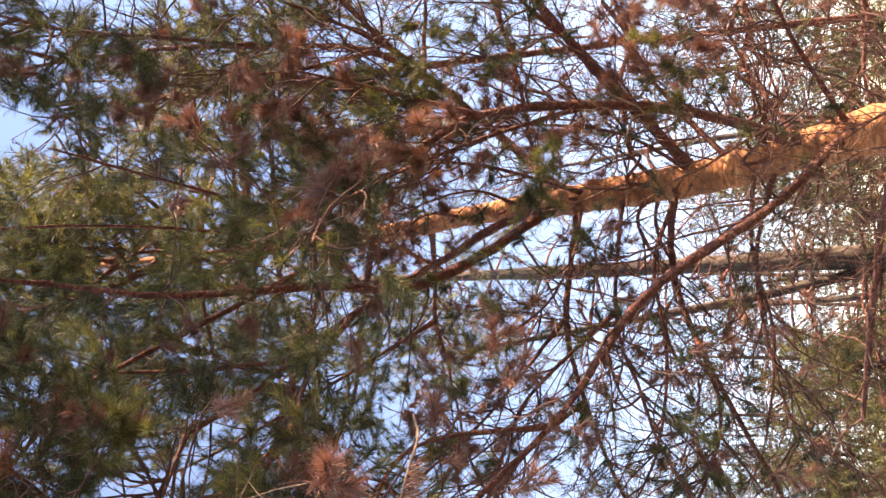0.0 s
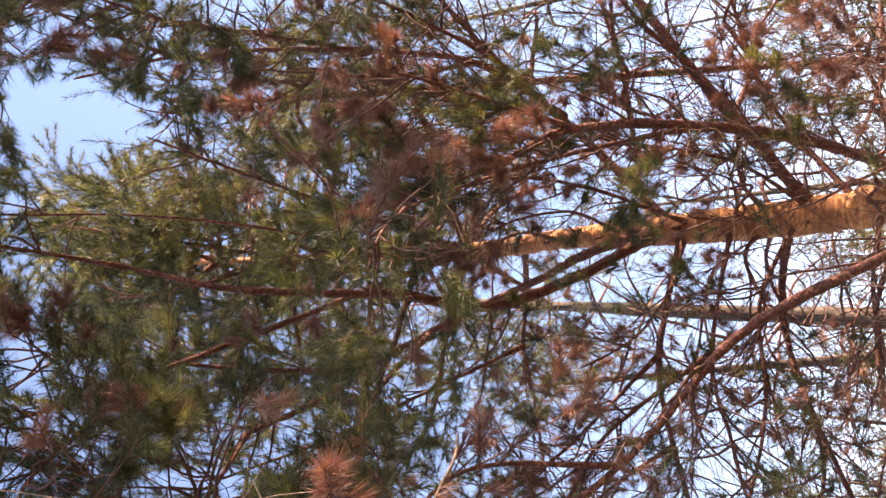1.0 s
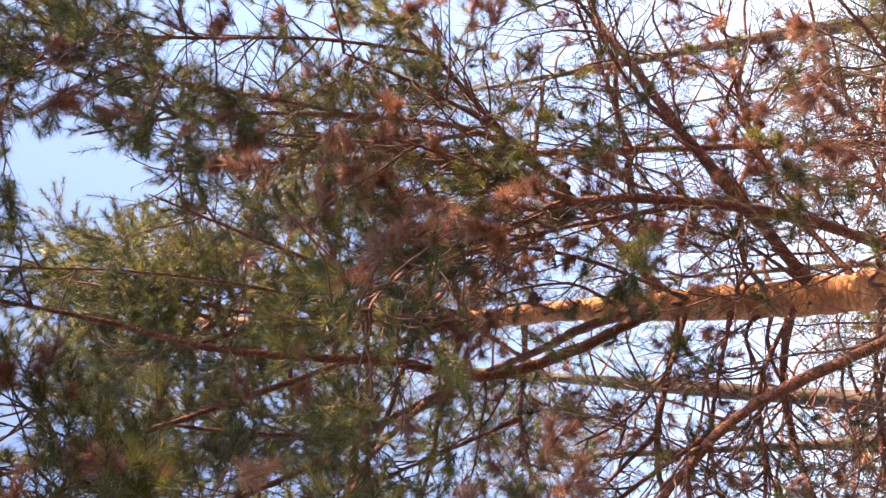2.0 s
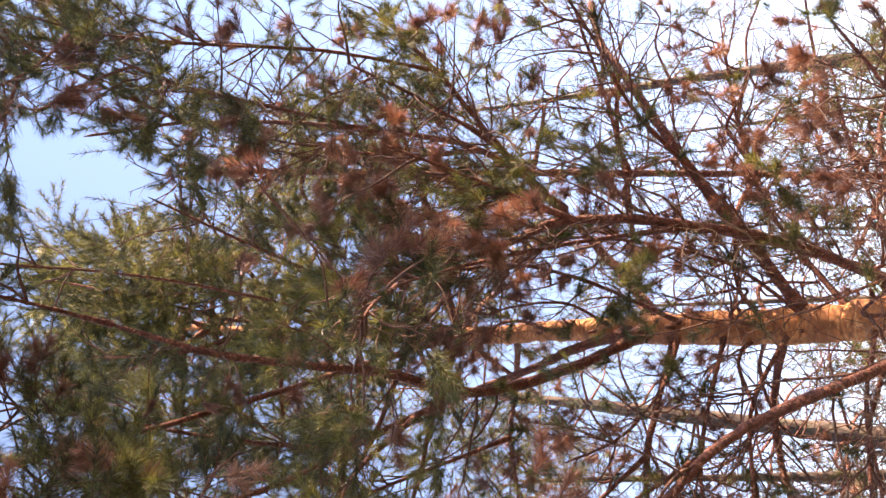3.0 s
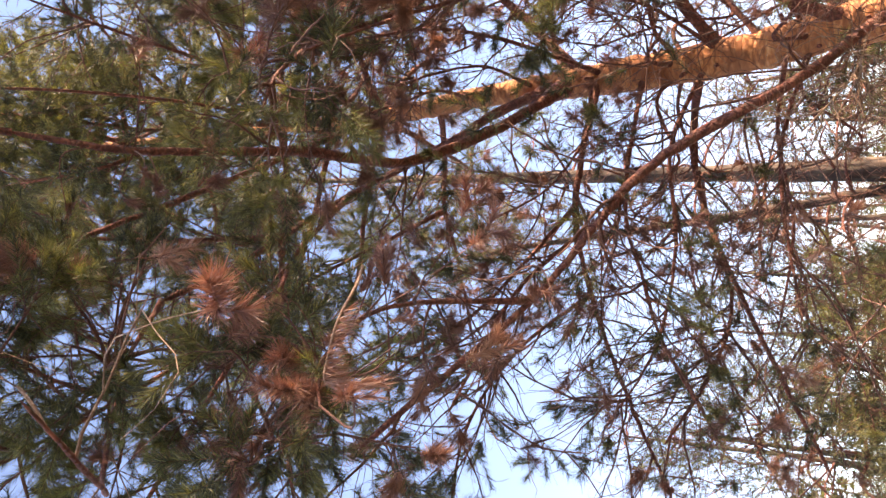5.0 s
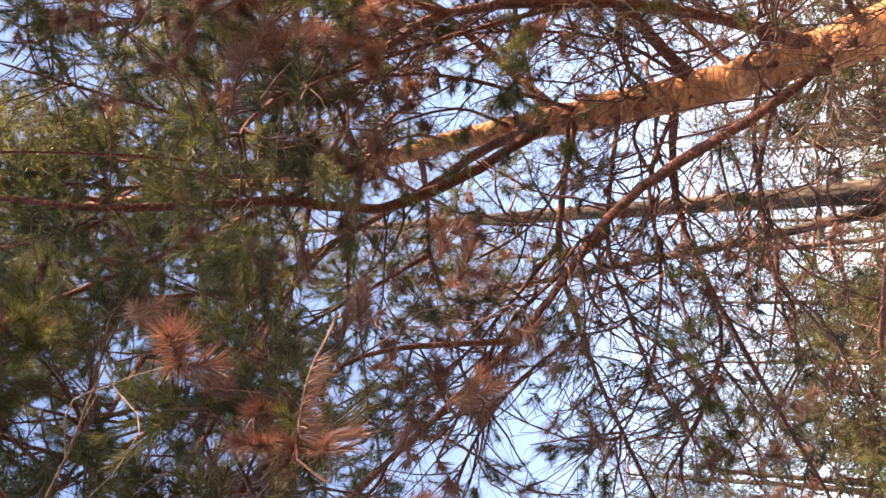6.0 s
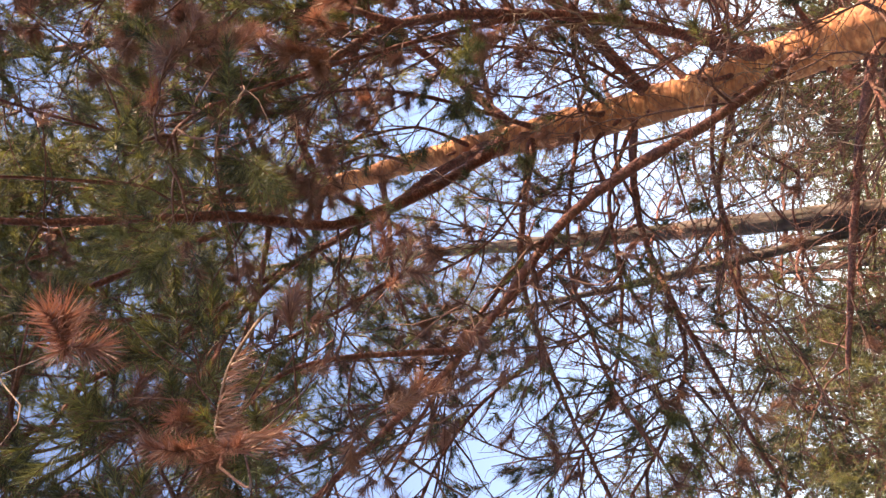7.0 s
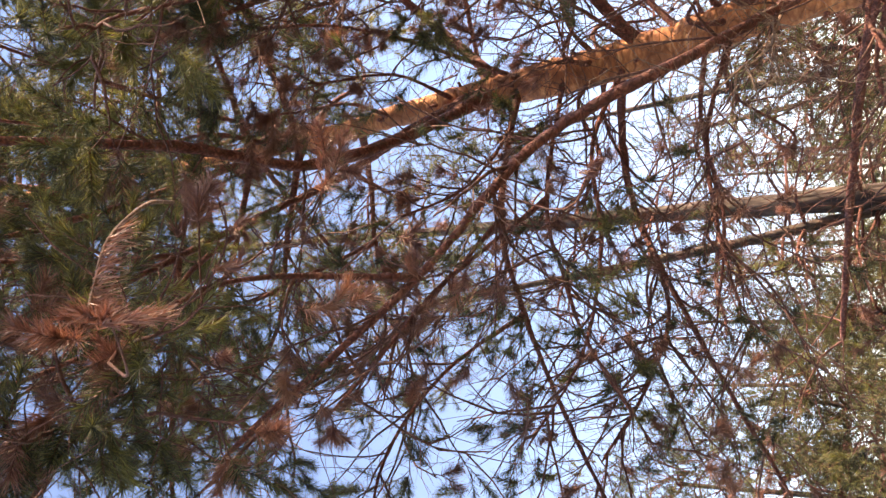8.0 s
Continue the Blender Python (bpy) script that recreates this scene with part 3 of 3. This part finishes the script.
def tuft(point, root, needles=60):
    """A ragged dry brown brush of drooping needles on a bare twig."""
    p, q = np.array(point, float), np.array(root, float)
    way = unit(p - q + rng.normal(size=3) * 0.1)
    twig, brush = Shape(), Shape()
    middle = (p + q) / 2 + rng.normal(size=3) * 0.05 + (0, 0, -0.04)
    twig.tubes(spline([q, middle, p], 9)[None], np.linspace(0.0035, 0.0018, 9)[None], 5)
    size = rng.uniform(0.6, 0.95)
    for _ in range(4):
        d = unit(way + rng.normal(size=3) * 0.55 + (0, 0, -0.35))
        brush.needles((p - way * rng.uniform(0.0, 0.07))[None], d[None], np.array([rng.uniform(0.02, 0.07) * size]), int(needles * rng.uniform(0.6, 1.1)),
                      long=0.056 * size, wide=0.0028, spread=rng.uniform(0.35, 0.8))
    stem = rooted(pine, twig.make("dry_twig", bark_twig, pine, "thin bare twig"))
    brush.make("needle_tuft", brown, stem, "dry brown tuft of dead needles", smooth=False)


def hooked_twig(points):
    """A dead twig bent to a hook, with limp brown needles hanging off one side."""
    line = spline(points, 40)
    twig, brush = Shape(), Shape()
    twig.tubes(line[None], np.linspace(0.004, 0.0022, 40)[None], 6, 0.08)
    at = line[10:].repeat(7, 0) + rng.normal(size=(210, 3)) * 0.003
    way = unit(np.array((0.12, 0.3, -0.8)) + rng.normal(size=(210, 3)) * 0.16)
    brush.needles(at, way, np.full(210, 0.004), 2, long=0.06, wide=0.0026, spread=0.3)
    stem = rooted(pine, twig.make("dry_twig", bark_bleached, pine, "bleached dead twig bent to a hook"))
    brush.make("needle_tuft", brown, stem, "limp dry brown needles", smooth=False)


hooked_twig([(-0.44, 1.86, 2.80), (-0.455, 1.70, 2.69), (-0.516, 1.593, 2.658), (-0.586, 1.569, 2.668), (-0.63, 1.556, 2.67), (-0.651, 1.565, 2.656), (-0.65, 1.594, 2.627), (-0.653, 1.626, 2.593)])
for point in ((-0.32, 1.98, 4.18), (-0.25, 2.20, 3.98), (-0.20, 2.08, 3.88), (-0.30, 2.14, 4.05), (0.23, 2.10, 3.93), (0.44, 1.80, 3.53), (-0.43, 2.97, 2.43),
              (-0.52, 4.30, 2.61), (-1.11, 2.81, 3.98), (-0.57, 3.36, 2.0), (0.73, 3.04, 4.10), (0.86, 2.80, 3.86), (-0.91, 2.60, 3.95), (-0.63, 1.50, 2.55),
              (-0.85, 3.89, 4.07), (-0.48, 2.25, 4.08), (-0.47, 1.90, 2.80), (-0.42, 2.10, 2.92), (-0.58, 1.96, 2.72), (-0.50, 2.12, 2.84),
              (-0.70, 1.72, 2.86), (-0.72, 1.86, 3.0), (-0.82, 2.01, 3.23), (0.26, 2.18, 4.0), (0.67, 3.22, 4.16), (0.39, 1.57, 3.29),
              (-0.59, 2.72, 4.48), (0.60, 3.05, 4.01), (1.42, 3.89, 3.51), (-1.06, 2.69, 3.89), (-0.80, 1.82, 3.77), (-0.55, 2.22, 2.46), (-0.64, 2.60, 2.70), (-0.38, 2.80, 2.24)):
    on = np.concatenate(limb_lines)
    near = on[np.argmin(np.linalg.norm(on - np.array(point), axis=1))]
    far = np.array(point) - near
    tuft(point, near if np.linalg.norm(far) < 0.45 else np.array(point) - far / np.linalg.norm(far) * 0.45)
# whorls of the crown
for z in np.arange(4.9, 8.5, 0.42):
    at = trunk_line[np.argmin(np.abs(trunk_line[:, 2] - z))]
    turn0 = rng.random() * 6.28
    reach = 2.3 * (1 - (z - 4.2) / 5.6)
    for i in range(5):
        a = turn0 + i * 1.257 + rng.normal() * 0.15
        d = np.array([math.cos(a), math.sin(a), 0])
        inner = z < 6.2 and d[1] < -0.5
        l = 0.7 if inner else reach * rng.uniform(0.75, 1.1)
        p = [at, at + d * l * 0.35 + (0, 0, 0.10), at + d * l * 0.7 + (0, 0, 0.22) + rng.normal(size=3) * 0.06, at + d * l + (0, 0, 0.5)]
        ob, line = near_limb(p, 0.024, 0.008)
        clothe(ob, line, 10, (0.3, 0.65), 0.35, 1.0, 4, 1, 0.85, 0.05, 0, each=120, wide=0.0044, shoot=(0.20, 0.42), needle_long=0.066, thick=0.005)


# ---- pines of the wood ----
def pine_behind(x, y, height, r0, lean=(0, 0), bare_to=0.55, whorls=9, reach=1.8, live=0.7, mat=None, label="", name="pine_tree", low=1.2, each=40, wide=0.0035, leafy=8, thick=0.008):
    tree = tree_at(name, x, y, label or "pine with a grey-brown trunk and bare lower branches")
    tip = np.array([x + lean[0], y + lean[1], height])
    base = np.array([x, y, -0.1])
    mid = (base + tip) / 2 + rng.normal(size=3) * (0.12, 0.12, 0)
    ob, line, _ = limb(tree, [base, (base + mid) / 2, mid, (mid + tip) / 2, tip], r0, 0.02, mat or bark_grey, "trunk", "", n=50, rough=0.03, sides=12)
    rooted(tree, ob)
    for z in np.linspace(low, height * 0.97, whorls):
        at = line[np.argmin(np.abs(line[:, 2] - z))]
        share = z / height
        alive = share > bare_to
        turn0 = rng.random() * 6.28
        for i in range(4):
            a = turn0 + i * 1.57 + rng.normal() * 0.25
            d = np.array([math.cos(a), math.sin(a), 0])
            l = reach * (1.15 - share) * rng.uniform(0.6, 1.1)
            q, ql, _ = limb(tree, [at, at + d * l * 0.4 + (0, 0, 0.05), at + d * l * 0.75 + rng.normal(size=3) * 0.08, at + d * l + (0, 0, 0.25 if alive else -0.1)], 0.020, 0.007, None, "branch", n=14, sides=6)
            rooted(tree, q)
            if alive:
                clothe(q, ql, leafy, (0.3, 0.7), 0.3, 1.0, 3, 1, live, 0.05, 0, each=int(each * 1.5), wide=wide, thick=thick, k=5, shoot=(0.2, 0.42), needle_long=0.07)
            else:
                clothe(q, ql, leafy, (0.3, 0.8), 0.2, 1.0, 3, 1, 0.22, 0.10, 2, each=each, wide=wide, thick=thick, k=5, shoot=(0.07, 0.19))


pine_behind(-0.43, 10.55, 12, 0.17, (0.05, -0.1), 0.5, 14, 2.4)
pine_behind(-0.15, 11.5, 6.7, 0.10, (-1.15, -2.9), 0.75, 8, 1.6)
for x, y, height in ((-3.3, 8.9, 3.9), (-2.45, 9.2, 2.7), (-1.75, 10.2, 2.3)):
    pine_behind(x, y, height, 0.05, (0.1, 0.1), 0.1, 8, 1.2, 0.95, None, "young pine with full green foliage", "young_pine", 0.5, each=28, wide=0.006, leafy=6, thick=0.005)
pine_behind(1.3, 6.7, 6.5, 0.026, (-0.2, -3.2), 0.6, 9, 1.2, 0.6, bark_limb, "thin leaning pine sapling", "pine_sapling")
pine_behind(2.3, 7.8, 3.0, 0.045, (0.1, 0.1), 0.1, 8, 1.4, 0.9, None, "young pine with full green foliage", "young_pine", 0.5, each=26, wide=0.0055, leafy=6)
pine_behind(1.0, 9.4, 2.8, 0.04, (0.1, 0.1), 0.1, 7, 1.3, 0.9, None, "young pine with full green foliage", "young_pine", 0.5, each=26, wide=0.0055, leafy=6)
pine_behind(3.4, 9.5, 9, 0.12, (0.3, 0.2), 0.45, 10, 2.2)
for x, y, height in ((-5.6, 15, 7), (-3.9, 18, 6), (-1.6, 21, 6.5), (1.6, 15, 9), (3.2, 19, 7), (6.0, 17, 9), (0.6, 24, 7), (-6.5, 24, 8), (-2.6, 25, 7), (-1.0, 14.5, 5.0), (0.9, 13.0, 4.6), (-2.4, 15.5, 5.5)):
    pine_behind(x, y, height, 0.10, (rng.normal() * 0.4, rng.normal() * 0.4), 0.15, 8, 2.4, 0.9, low=0.8, each=12, wide=0.013, leafy=4)
# unseen pines added behind and beside the walker to cut the sky light
for x, y, height in ((-4.2, 1.5, 9), (-3.4, -3.0, 10), (-0.6, -3.6, 9), (2.4, -4.6, 10), (-6.5, 5.5, 10)):
    pine_behind(x, y, height, 0.13, (rng.normal() * 0.3, rng.normal() * 0.3), 0.25, 8, 2.6, 0.95, low=1.8, each=8, wide=0.022, leafy=4)
# more unseen pines, added on the sun side to shade the foliage overhead
for x, y, height, leafy in ((4.6, 0.9, 11, 6), (6.6, 1.9, 11.5, 5), (5.3, 3.0, 10.5, 6)):
    pine_behind(x, y, height, 0.13, (rng.normal() * 0.2, rng.normal() * 0.2), 0.4, 13, 2.6, 0.95, low=1.8, each=9, wide=0.020, leafy=leafy)


# ---- the far edge of the wood ----
def far_wood(trees, tufts, from_turn, to_turn):
    wood, leaves = Shape(), Shape()
    turn = rng.uniform(from_turn, to_turn, trees)
    away = rng.uniform(30, 58, trees)
    tall = rng.uniform(4.5, 9.0, trees)
    foot = np.stack([np.sin(turn) * away, np.cos(turn) * away, np.full(trees, -0.1)], -1)
    top = foot + np.stack([rng.normal(0, 0.2, trees), rng.normal(0, 0.2, trees), tall], -1)
    wood.tubes(np.stack([foot, (foot + top) / 2, top], 1), np.outer(rng.uniform(0.08, 0.16, trees), (1, 0.7, 0.15)), 6)
    share = rng.uniform(0.18, 1.0, (trees, tufts)) ** 0.8
    a = rng.uniform(0, 6.283, (trees, tufts))
    reach = (1.1 - share) * rng.uniform(1.0, 2.3, (trees, tufts))
    out = np.stack([np.cos(a), np.sin(a), np.full(a.shape, 0.15)], -1)
    start = foot[:, None] + (top - foot)[:, None] * share[..., None]
    end = start + out * reach[..., None]
    wood.tubes(np.stack([start, end], 2).reshape(-1, 2, 3), np.tile((0.035, 0.012), (trees * tufts, 1)), 3)
    leaves.needles((start + 0.45 * (end - start)).reshape(-1, 3), out.reshape(-1, 3) / 1.01, 0.6 * reach.ravel(), 15, long=0.42, wide=0.07, spread=1.1)
    tree = tagged(new("far_wood"), "distant edge of the pine wood", "trees", kind="stuff")
    wood.make("trunks_and_branches", bark_grey, tree, "", "stuff")
    leaves.make("foliage", green, tree, "green pine foliage", "stuff", False)


far_wood(90, 55, -0.75, 0.75)
far_wood(70, 18, 0.75, 5.53)
